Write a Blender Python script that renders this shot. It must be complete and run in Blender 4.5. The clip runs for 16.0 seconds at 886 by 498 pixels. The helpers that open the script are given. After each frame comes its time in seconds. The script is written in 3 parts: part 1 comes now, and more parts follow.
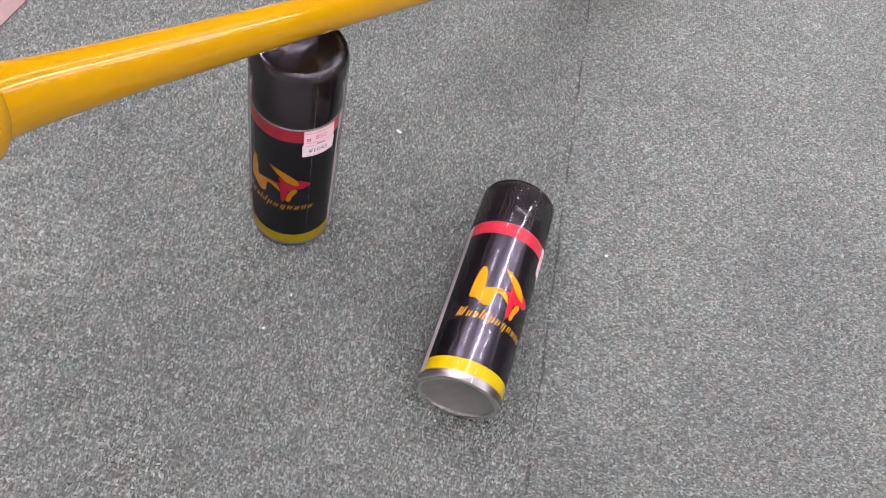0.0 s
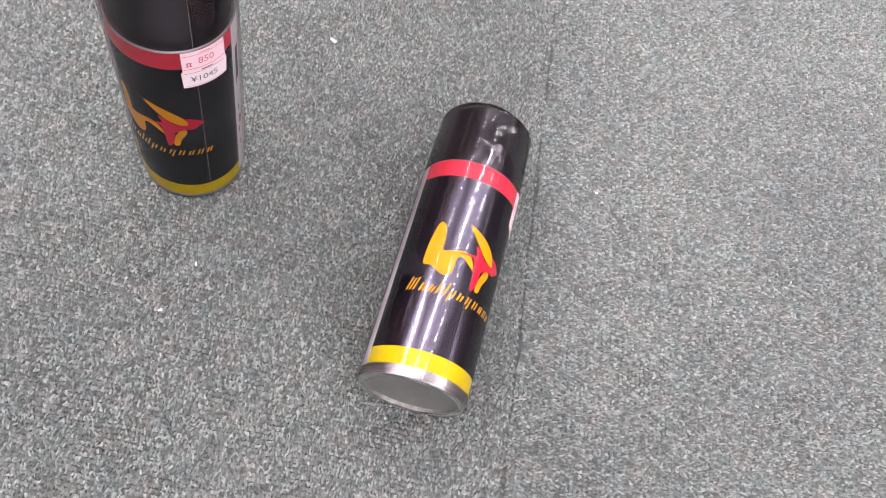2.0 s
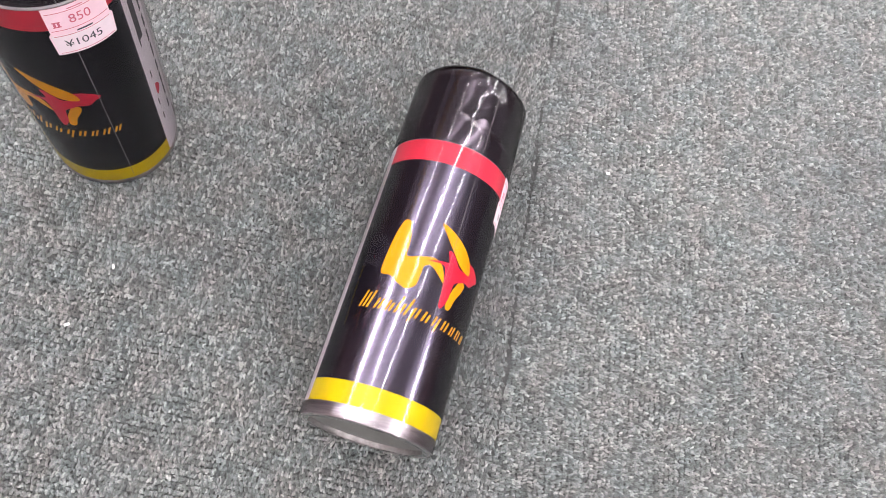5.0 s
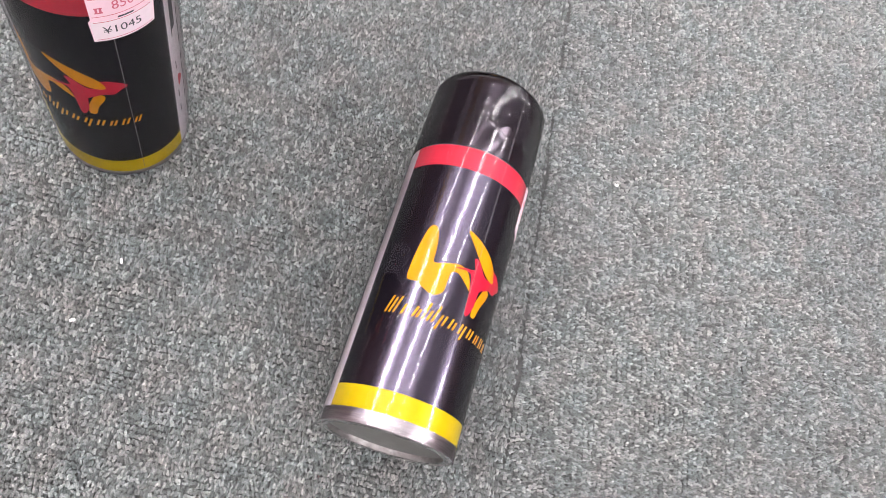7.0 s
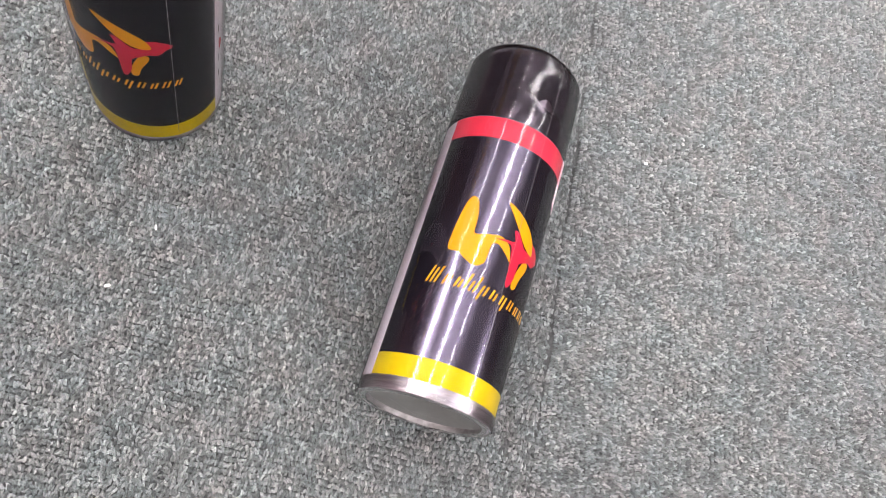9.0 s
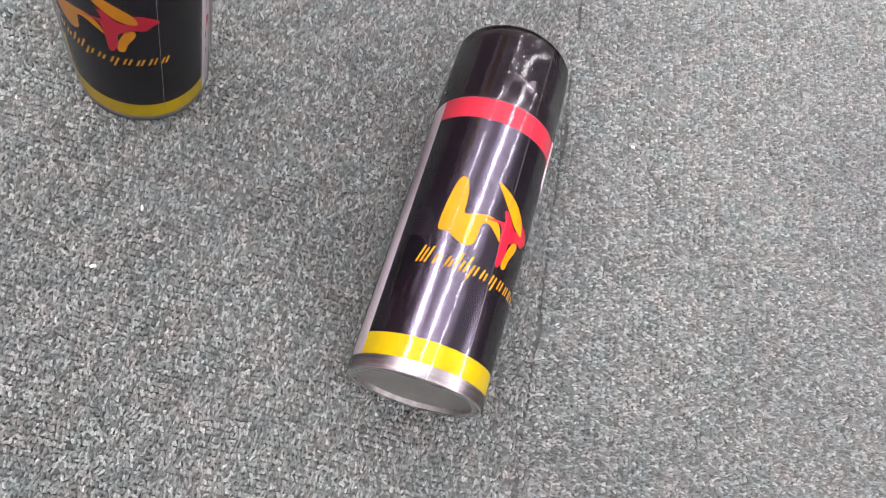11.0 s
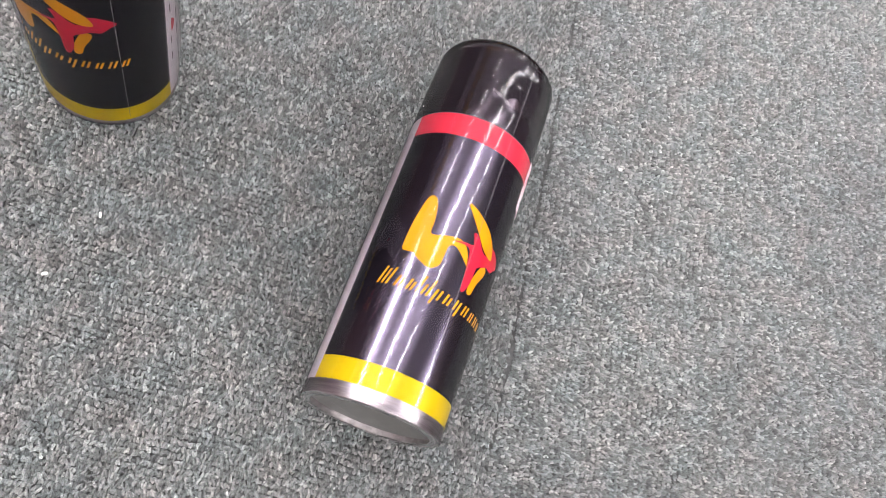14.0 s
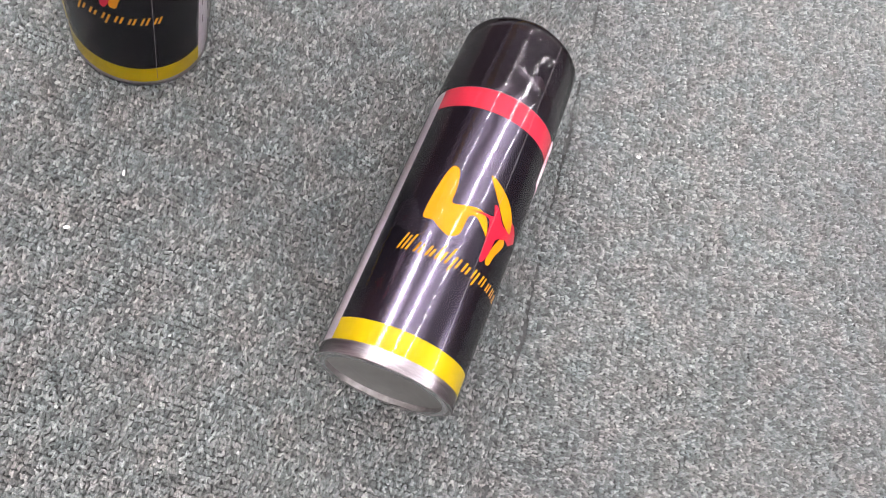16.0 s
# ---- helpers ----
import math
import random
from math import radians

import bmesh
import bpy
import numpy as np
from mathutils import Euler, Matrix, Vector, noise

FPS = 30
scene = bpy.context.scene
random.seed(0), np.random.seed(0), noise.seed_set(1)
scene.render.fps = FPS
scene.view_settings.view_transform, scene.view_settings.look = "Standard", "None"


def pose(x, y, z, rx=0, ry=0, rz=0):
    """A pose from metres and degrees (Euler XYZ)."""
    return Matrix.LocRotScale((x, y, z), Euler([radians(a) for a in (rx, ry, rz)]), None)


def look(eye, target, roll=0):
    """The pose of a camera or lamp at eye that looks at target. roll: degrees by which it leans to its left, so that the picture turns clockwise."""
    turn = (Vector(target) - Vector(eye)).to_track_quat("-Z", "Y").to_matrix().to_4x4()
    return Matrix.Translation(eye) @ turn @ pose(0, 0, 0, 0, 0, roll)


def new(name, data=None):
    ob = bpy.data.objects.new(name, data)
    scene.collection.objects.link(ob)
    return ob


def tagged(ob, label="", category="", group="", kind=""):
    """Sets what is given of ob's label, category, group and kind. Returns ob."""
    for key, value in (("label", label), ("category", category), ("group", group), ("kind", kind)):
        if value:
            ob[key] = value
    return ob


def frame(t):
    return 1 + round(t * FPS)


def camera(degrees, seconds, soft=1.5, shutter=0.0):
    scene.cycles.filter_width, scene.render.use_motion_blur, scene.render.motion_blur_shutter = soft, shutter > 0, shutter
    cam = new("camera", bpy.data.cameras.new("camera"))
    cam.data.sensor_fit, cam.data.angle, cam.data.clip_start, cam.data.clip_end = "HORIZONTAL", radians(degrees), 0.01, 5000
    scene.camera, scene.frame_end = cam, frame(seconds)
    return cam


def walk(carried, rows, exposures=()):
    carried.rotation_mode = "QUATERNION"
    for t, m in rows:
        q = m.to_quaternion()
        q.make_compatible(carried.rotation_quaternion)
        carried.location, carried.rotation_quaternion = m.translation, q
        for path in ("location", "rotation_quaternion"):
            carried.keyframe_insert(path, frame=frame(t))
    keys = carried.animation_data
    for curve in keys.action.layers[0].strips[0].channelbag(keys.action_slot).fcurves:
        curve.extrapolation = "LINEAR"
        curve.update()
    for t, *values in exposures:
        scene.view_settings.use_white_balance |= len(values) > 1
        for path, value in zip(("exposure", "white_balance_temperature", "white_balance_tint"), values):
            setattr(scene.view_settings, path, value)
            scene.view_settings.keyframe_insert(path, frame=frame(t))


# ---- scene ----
cam = camera(60.1, 16.0, soft=0.9)
PATH = [
    (0, (0.0000, -0.0001, 0.5693), (-0.0001, 0.2814, 0.1560), 20.24),
    (0.5, (-0.0011, 0.0156, 0.5474), (0.0099, 0.2874, 0.1279), 21.88),
    (1, (-0.0011, 0.0407, 0.5292), (0.0197, 0.2984, 0.1013), 23.40),
    (1.5, (0.0065, 0.0852, 0.4996), (0.0356, 0.3285, 0.0638), 24.77),
    (2, (0.0082, 0.1128, 0.4741), (0.0434, 0.3418, 0.0310), 25.93),
    (2.5, (0.0074, 0.1196, 0.4662), (0.0462, 0.3378, 0.0180), 26.66),
    (3, (0.0124, 0.1503, 0.4449), (0.0539, 0.3582, -0.0080), 27.56),
    (3.5, (0.0239, 0.1719, 0.4384), (0.0621, 0.3734, -0.0176), 27.13),
    (4, (0.0343, 0.1831, 0.4142), (0.0645, 0.3783, -0.0451), 25.63),
    (4.2, (0.0382, 0.1886, 0.4020), (0.0646, 0.3831, -0.0579), 24.67),
    (6.3, (0.0170, 0.1780, 0.4204), (0.0604, 0.3748, -0.0372), 30.78),
    (6.5, (0.0092, 0.1729, 0.4160), (0.0581, 0.3719, -0.0401), 32.24),
    (7, (-0.0015, 0.1825, 0.3993), (0.0596, 0.3849, -0.0538), 35.64),
    (7.5, (-0.0028, 0.1953, 0.3748), (0.0675, 0.3990, -0.0763), 38.14),
    (8, (-0.0084, 0.1869, 0.3867), (0.0637, 0.3906, -0.0642), 38.82),
    (8.5, (-0.0170, 0.1786, 0.3878), (0.0548, 0.3805, -0.0639), 39.05),
    (9, (-0.0215, 0.1685, 0.3886), (0.0493, 0.3668, -0.0650), 39.22),
    (9.5, (-0.0219, 0.1662, 0.3831), (0.0529, 0.3624, -0.0707), 40.39),
    (10, (-0.0234, 0.1612, 0.3861), (0.0555, 0.3571, -0.0671), 41.29),
    (10.2, (-0.0236, 0.1616, 0.3880), (0.0572, 0.3571, -0.0650), 41.69),
    (12.5, (-0.0214, 0.1642, 0.3775), (0.0632, 0.3640, -0.0730), 42.63),
    (13, (-0.0133, 0.1730, 0.3778), (0.0694, 0.3712, -0.0737), 42.74),
    (13.5, (-0.0121, 0.1756, 0.3792), (0.0662, 0.3753, -0.0725), 42.26),
    (14, (-0.0026, 0.1800, 0.3785), (0.0713, 0.3805, -0.0735), 42.02),
    (14.5, (0.0046, 0.1722, 0.3734), (0.0730, 0.3734, -0.0792), 41.56),
    (15, (-0.0013, 0.1668, 0.3810), (0.0633, 0.3685, -0.0720), 41.30),
    (15.5, (0.0026, 0.1708, 0.3820), (0.0672, 0.3719, -0.0713), 41.93),
    (16, (-0.0027, 0.1616, 0.3726), (0.0677, 0.3658, -0.0783), 43.36),
]
EXPOSURES = [(0.0, -0.26), (0.5, -0.08), (1.5, 0.03), (16.0, 0.0)]
walk(cam, [(t, look(eye, target, roll)) for t, eye, target, roll in PATH], EXPOSURES)

# ---- world and lamps: a shop ceiling with rows of strip lights, many added as fill ----
world = bpy.data.worlds.new("world")
scene.world = world
world.use_nodes = True
world.node_tree.nodes["Background"].inputs[0].default_value = (0.9, 0.95, 1.0, 1)
world.node_tree.nodes["Background"].inputs[1].default_value = 0.05

CEILING = 2.65
LAMP_POWER = 30.5
LAMP_COLOUR = (1.0, 0.95, 0.968)
ROW_TURN = math.atan2(0.67, 0.74)


# ---- small builders ----
def mesh_of(name, bm, material, smooth=True):
    me = bpy.data.meshes.new(name)
    bm.to_mesh(me)
    bm.free()
    if smooth:
        me.shade_smooth()
    if material:
        me.materials.append(material)
    return me


def part(name, bm, material, parent, label="", smooth=True):
    ob = new(name, mesh_of(name, bm, material, smooth))
    ob.parent = parent
    if label:
        tagged(ob, label)
    return ob


def box(bm, lo, hi):
    made = bmesh.ops.create_cube(bm, size=1.0)["verts"]
    size = Vector(hi) - Vector(lo)
    mid = (Vector(hi) + Vector(lo)) / 2
    for v in made:
        v.co = Vector((v.co.x * size.x, v.co.y * size.y, v.co.z * size.z)) + mid
    return made


def lathe(profile, steps=96, first=0.0, turn=360.0):
    """A turned shape: profile of (radius, height), swept round z."""
    bm = bmesh.new()
    full = abs(turn) >= 359.9
    count = steps if full else steps + 1
    rings = []
    for r, z in profile:
        if r < 1e-7:
            rings.append([bm.verts.new((0, 0, z))])
        else:
            rings.append([bm.verts.new((r * math.cos(radians(first + turn * k / steps)), r * math.sin(radians(first + turn * k / steps)), z)) for k in range(count)])
    for a, b in zip(rings, rings[1:]):
        for k in range(steps):
            n = (k + 1) % count
            quad = [a[k % len(a)], a[n % len(a)], b[n % len(b)], b[k % len(b)]]
            quad = [v for j, v in enumerate(quad) if v not in quad[:j]]
            if len(quad) > 2:
                bm.faces.new(quad)
    return bm


def nodes_of(name):
    mat = bpy.data.materials.new(name)
    mat.use_nodes = True
    tree = mat.node_tree
    return mat, tree.nodes, tree.links, tree.nodes["Principled BSDF"]


def add(nodes, kind, **values):
    node = nodes.new(kind)
    for key, value in values.items():
        node.inputs[key.replace("_", " ")].default_value = value
    return node


def ramp(nodes, stops):
    node = nodes.new("ShaderNodeValToRGB")
    while len(node.color_ramp.elements) < len(stops):
        node.color_ramp.elements.new(0.5)
    for e, (at, colour) in zip(node.color_ramp.elements, stops):
        e.position, e.color = at, (*colour, 1)
    return node


def painted(name, colour, rough=0.35, coat=0.0, vary=0.12, scale=60.0, bump=0.0, metal=0.0, spec=0.5, even=False, stretch=None, coat_rough=0.03):
    """A surface with slight blotches in colour and gloss."""
    mat, nodes, links, bsdf = nodes_of(name)
    where = nodes.new("ShaderNodeTexCoord")
    grain = add(nodes, "ShaderNodeTexNoise", Scale=scale, Detail=6.0, Roughness=0.6)
    broad = add(nodes, "ShaderNodeTexNoise", Scale=scale / 7, Detail=3.0)
    source = where.outputs["Object"]
    if stretch:
        place = nodes.new("ShaderNodeMapping")
        place.inputs["Scale"].default_value = stretch
        links.new(source, place.inputs["Vector"])
        source = place.outputs["Vector"]
    links.new(source, grain.inputs["Vector"])
    links.new(source, broad.inputs["Vector"])
    both = nodes.new("ShaderNodeMath")
    both.operation = "MULTIPLY"
    links.new(grain.outputs["Fac"], both.inputs[0])
    links.new(broad.outputs["Fac"], both.inputs[1])
    low, high = [tuple(min(1.0, c * (1 + k * vary)) for c in colour) for k in (-1.6, 1.6)]
    tint = ramp(nodes, [(0.1, low), (0.45, high)])
    links.new(both.outputs[0], tint.inputs["Fac"])
    links.new(tint.outputs["Color"], bsdf.inputs["Base Color"])
    gloss = add(nodes, "ShaderNodeMapRange", To_Min=rough * (0.97 if even else 0.75), To_Max=rough * (1.03 if even else 1.3))
    links.new(grain.outputs["Fac"], gloss.inputs["Value"])
    links.new(gloss.outputs["Result"], bsdf.inputs["Roughness"])
    bsdf.inputs["Coat Weight"].default_value = coat
    bsdf.inputs["Coat Roughness"].default_value = coat_rough
    bsdf.inputs["Metallic"].default_value = metal
    bsdf.inputs["Specular IOR Level"].default_value = spec
    if bump:
        relief = add(nodes, "ShaderNodeBump", Strength=bump, Distance=0.0004)
        links.new(grain.outputs["Fac"], relief.inputs["Height"])
        links.new(relief.outputs["Normal"], bsdf.inputs["Normal"])
    return mat


def clear_film(name, rough=0.06, crinkle=0.25, stretch=(420.0, 420.0, 9.0)):
    """Shrink film: clear, with gloss by Fresnel and fine lengthwise creases."""
    mat, nodes, links, bsdf = nodes_of(name)
    nodes.remove(bsdf)
    out = nodes["Material Output"]
    where = nodes.new("ShaderNodeTexCoord")
    place = nodes.new("ShaderNodeMapping")
    place.inputs["Scale"].default_value = stretch
    links.new(where.outputs["Object"], place.inputs["Vector"])
    creases = add(nodes, "ShaderNodeTexNoise", Scale=1.0, Detail=4.0, Roughness=0.55)
    links.new(place.outputs["Vector"], creases.inputs["Vector"])
    relief = add(nodes, "ShaderNodeBump", Strength=crinkle, Distance=0.0004)
    links.new(creases.outputs["Fac"], relief.inputs["Height"])
    clear = nodes.new("ShaderNodeBsdfTransparent")
    clear.inputs["Color"].default_value = (0.97, 0.97, 0.98, 1)
    shine = add(nodes, "ShaderNodeBsdfGlossy", Roughness=rough)
    edge = add(nodes, "ShaderNodeFresnel", IOR=1.42)
    links.new(relief.outputs["Normal"], shine.inputs["Normal"])
    links.new(relief.outputs["Normal"], edge.inputs["Normal"])
    mix = nodes.new("ShaderNodeMixShader")
    links.new(edge.outputs["Fac"], mix.inputs[0])
    links.new(clear.outputs[0], mix.inputs[1])
    links.new(shine.outputs[0], mix.inputs[2])
    links.new(mix.outputs[0], out.inputs["Surface"])
    return mat


def yarn(name):
    """Grey loop-pile yarn: each tuft has its own grey, with faint tints and dirt at a larger scale, and random loop
    shading put into the colour.
    """
    mat, nodes, links, bsdf = nodes_of(name)
    geo = nodes.new("ShaderNodeNewGeometry")
    shade = ramp(nodes, [(0.0, (0.085, 0.093, 0.093)), (0.25, (0.125, 0.136, 0.135)), (0.62, (0.174, 0.187, 0.185)), (0.88, (0.25, 0.264, 0.259)), (1.0, (0.33, 0.346, 0.337))])
    links.new(geo.outputs["Random Per Island"], shade.inputs["Fac"])
    where = nodes.new("ShaderNodeTexCoord")
    patch = add(nodes, "ShaderNodeTexNoise", Scale=55.0, Detail=3.0)
    links.new(where.outputs["Object"], patch.inputs["Vector"])
    tint = ramp(nodes, [(0.3, (0.93, 1.0, 1.015)), (0.5, (1.0, 1.0, 1.0)), (0.72, (1.07, 0.985, 0.975))])
    links.new(patch.outputs["Fac"], tint.inputs["Fac"])
    broad = add(nodes, "ShaderNodeTexNoise", Scale=7.0, Detail=4.0)
    links.new(where.outputs["Object"], broad.inputs["Vector"])
    wear = ramp(nodes, [(0.3, (0.86, 0.86, 0.87)), (0.7, (1.08, 1.08, 1.06))])
    links.new(broad.outputs["Fac"], wear.inputs["Fac"])
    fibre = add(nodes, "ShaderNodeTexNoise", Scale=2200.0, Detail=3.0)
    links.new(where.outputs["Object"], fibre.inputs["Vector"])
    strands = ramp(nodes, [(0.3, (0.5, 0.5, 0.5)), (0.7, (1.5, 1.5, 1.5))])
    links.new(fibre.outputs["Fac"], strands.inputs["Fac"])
    # light and dark of single loops, put into the colour as clump noise
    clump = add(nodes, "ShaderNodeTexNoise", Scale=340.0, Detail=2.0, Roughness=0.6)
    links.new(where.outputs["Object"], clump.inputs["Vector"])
    loop_shade = ramp(nodes, [(0.34, (0.75, 0.76, 0.76)), (0.5, (1.0, 1.0, 1.0)), (0.66, (1.27, 1.26, 1.26))])
    links.new(clump.outputs["Fac"], loop_shade.inputs["Fac"])
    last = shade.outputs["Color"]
    for other in (tint, wear, strands, loop_shade):
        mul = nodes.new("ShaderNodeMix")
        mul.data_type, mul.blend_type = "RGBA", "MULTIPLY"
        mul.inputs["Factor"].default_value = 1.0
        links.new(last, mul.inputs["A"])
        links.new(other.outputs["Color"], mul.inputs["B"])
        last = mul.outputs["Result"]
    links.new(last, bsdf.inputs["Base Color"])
    bsdf.inputs["Roughness"].default_value = 0.5
    bsdf.inputs["Specular IOR Level"].default_value = 0.45
    bsdf.inputs["Sheen Weight"].default_value = 0.1
    return mat


def streaked(name, stops):
    """A dull wall, unevenly toned in dark reds and browns."""
    mat, nodes, links, bsdf = nodes_of(name)
    where = nodes.new("ShaderNodeTexCoord")
    place = nodes.new("ShaderNodeMapping")
    place.inputs["Scale"].default_value = (1.0, 1.0, 0.10)
    links.new(where.outputs["Object"], place.inputs["Vector"])
    bands = add(nodes, "ShaderNodeTexNoise", Scale=3.2, Detail=4.0, Roughness=0.65)
    links.new(place.outputs["Vector"], bands.inputs["Vector"])
    tint = ramp(nodes, stops)
    links.new(bands.outputs["Fac"], tint.inputs["Fac"])
    links.new(tint.outputs["Color"], bsdf.inputs["Base Color"])
    bsdf.inputs["Roughness"].default_value = 0.6
    return mat


def glowing(name, colour, strength):
    mat, nodes, links, bsdf = nodes_of(name)
    bsdf.inputs["Base Color"].default_value = (0.8, 0.8, 0.8, 1)
    bsdf.inputs["Emission Color"].default_value = (*colour, 1)
    bsdf.inputs["Emission Strength"].default_value = strength
    return mat


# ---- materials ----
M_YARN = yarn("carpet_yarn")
M_BACK = painted("gap_shade", (0.085, 0.089, 0.088), 0.9, vary=0.3, scale=900.0, bump=0.5)
M_CARPET = painted("carpet_far", (0.20, 0.212, 0.206), 0.9, vary=0.35, scale=420.0, bump=1.0)
M_PINK = painted("pink_vinyl", (0.29, 0.185, 0.195), 0.5, vary=0.10, scale=300.0)
M_WALL = streaked("wall_paint", [(0.36, (0.035, 0.022, 0.022)), (0.46, (0.13, 0.050, 0.045)), (0.56, (0.075, 0.050, 0.047)), (0.66, (0.19, 0.13, 0.10))])
M_CEIL = painted("ceiling_board", (0.78, 0.77, 0.79), 0.8, vary=0.04, scale=60.0)
M_LAMPFILL = glowing("fill_lamp_diffuser", LAMP_COLOUR, LAMP_POWER)
# same lamp turned down, to weaken its reflected streaks
M_LAMPDIM = glowing("dim_lamp_diffuser", LAMP_COLOUR, 0.85 * LAMP_POWER)
M_HOUSING = painted("white_enamel", (0.8, 0.8, 0.8), 0.4, vary=0.03)
M_BLACK = painted("black_print", (0.105, 0.090, 0.124), 0.21, vary=0.06, scale=400.0, metal=0.9, even=True)
M_CAP = painted("black_plastic", (0.090, 0.074, 0.092), 0.17, vary=0.1, scale=300.0, metal=0.75, spec=0.5, even=True)
M_RED = painted("red_print", (0.77, 0.05, 0.095), 0.35, spec=0.2, vary=0.06, scale=200.0, even=True)
M_CRIMSON = painted("crimson_print", (0.72, 0.018, 0.06), 0.35, spec=0.2, vary=0.06, scale=200.0, even=True)
M_YELLOW = painted("yellow_print", (0.74, 0.56, 0.005), 0.35, spec=0.2, vary=0.05, scale=200.0, even=True)
M_AMBER = painted("amber_print", (0.88, 0.40, 0.002), 0.45, spec=0.2, vary=0.05, scale=200.0, even=True)
M_WHITE = painted("white_print", (0.88, 0.82, 0.87), 0.4, vary=0.03, scale=200.0, even=True)
M_INK = painted("grey_ink", (0.05, 0.045, 0.06), 0.5, vary=0.2, scale=900.0)
M_TAG = painted("pink_tag_paper", (0.90, 0.64, 0.73), 0.6, vary=0.03, scale=500.0)
M_TAGWHITE = painted("white_tag_paper", (0.86, 0.73, 0.79), 0.6, vary=0.03, scale=500.0)
M_TAGRED = painted("red_tag_ink", (0.62, 0.13, 0.20), 0.6, vary=0.15, scale=900.0)
M_TIN = painted("bare_tinplate", (0.50, 0.455, 0.47), 0.33, vary=0.25, scale=170.0, bump=0.7, metal=0.95, stretch=(0.5, 0.5, 5.0))
M_DOME = painted("dull_tinplate", (0.29, 0.29, 0.28), 0.42, vary=0.12, scale=130.0, bump=0.2, metal=0.6)
M_RIM = painted("crimped_rim", (0.30, 0.285, 0.285), 0.5, vary=0.3, scale=300.0, bump=0.8, metal=0.85)
M_FILM = clear_film("shrink_film", 0.045, 0.012, (90.0, 90.0, 2.0))
M_SLACK = clear_film("slack_film", 0.09, 0.04, (60.0, 60.0, 4.0))
M_FOLD = clear_film("creased_film", 0.08, 0.9, (330.0, 330.0, 150.0))
M_TOPFILM = clear_film("top_film", 0.07, 0.05, (45.0, 45.0, 45.0))
M_SEAM = painted("film_seam", (0.20, 0.19, 0.20), 0.3, vary=0.1)
M_PUCKERGLINT = painted("film_glint", (0.42, 0.39, 0.43), 0.25, vary=0.2)
M_BAT = painted("yellow_lacquer", (0.50, 0.258, 0.0), 0.5, coat=0.9, vary=0.04, scale=30.0, spec=0.05, coat_rough=0.06)
M_CHIP = painted("chipped_lacquer", (0.62, 0.40, 0.20), 0.7, vary=0.25, scale=600.0)
M_PAPER = painted("paper_scrap", (0.74, 0.68, 0.66), 0.8, vary=0.06, scale=700.0)
M_LINT = painted("pale_lint", (0.75, 0.74, 0.72), 0.9, vary=0.1, scale=900.0)

# ---- setting: floor, walls, ceiling ----
SIDE = 4.5
CARPET_EDGE = -0.467
SEAM_X, SEAM_Y, SEAM_SLOPE = 0.104, 0.400, -0.104


def plain(name, lo, hi, material, label, category):
    bm = bmesh.new()
    box(bm, lo, hi)
    return tagged(new(name, mesh_of(name, bm, material, False)), label, category, kind="structure")


plain("floor", (CARPET_EDGE, -SIDE, -0.06), (SIDE, SIDE, -0.0028), M_CARPET, "grey loop-pile carpet over the shop floor", "floor")
# dark sheet added under the tufts: its colour deepens the shade between them
bm = bmesh.new()
bm.faces.new([bm.verts.new((x, y, -0.0024)) for x, y in ((-0.466, 0.41), (-0.223, 0.035), (0.0, 0.035), (0.50, 0.135), (0.50, 1.11), (-0.466, 0.515))])
tagged(new("gap_shade_sheet", mesh_of("gap_shade_sheet", bm, M_BACK, False)), "dark sheet under the carpet tufts, deepening the shade in their gaps", "floor", kind="structure")
plain("floor_walkway", (-SIDE, -SIDE, -0.06), (CARPET_EDGE, SIDE, -0.0005), M_PINK, "dusty pink vinyl walkway beside the carpet", "floor")
plain("ceiling", (-SIDE, -SIDE, CEILING + 0.06), (SIDE, SIDE, CEILING + 0.16), M_CEIL, "plain white ceiling boards above strip lights", "ceiling")
plain("wall_north", (-SIDE, SIDE, -0.06), (SIDE, SIDE + 0.1, CEILING + 0.16), M_WALL, "dark red-brown shop wall, unevenly toned", "wall")
plain("wall_south", (-SIDE, -SIDE - 0.1, -0.06), (SIDE, -SIDE, CEILING + 0.16), M_WALL, "dark red-brown shop wall, unevenly toned", "wall")
plain("wall_east", (SIDE, -SIDE - 0.1, -0.06), (SIDE + 0.1, SIDE + 0.1, CEILING + 0.16), M_WALL, "dark red-brown shop wall, unevenly toned", "wall")
plain("wall_west", (-SIDE - 0.1, -SIDE - 0.1, -0.06), (-SIDE, SIDE + 0.1, CEILING + 0.16), M_WALL, "dark red-brown shop wall, unevenly toned", "wall")


def strip_light(offset, along, lamp, length=1.22, width=0.16):
    """A ceiling strip: offset is measured across the rows, along is measured with them."""
    ux, uy = math.cos(ROW_TURN), math.sin(ROW_TURN)
    root = new("strip_light")
    tagged(root, "long white ceiling strip light out of view, switched on", "ceiling light", "rows of ceiling lights")
    root.matrix_world = pose(along * ux + offset * uy, along * uy - offset * ux, CEILING, 0, 0, math.degrees(ROW_TURN))
    bm = bmesh.new()
    box(bm, (-length / 2, -width / 2 - 0.02, 0.004), (length / 2, width / 2 + 0.02, 0.06))
    bmesh.ops.bevel(bm, geom=bm.edges[:], offset=0.006, segments=2, affect="EDGES")
    part("housing", bm, M_HOUSING, root, "", False)
    bm = bmesh.new()
    box(bm, (-length / 2 + 0.02, -width / 2, -0.02), (length / 2 - 0.02, width / 2, 0.003))
    part("diffuser", bm, lamp, root, "glowing white diffuser", False)


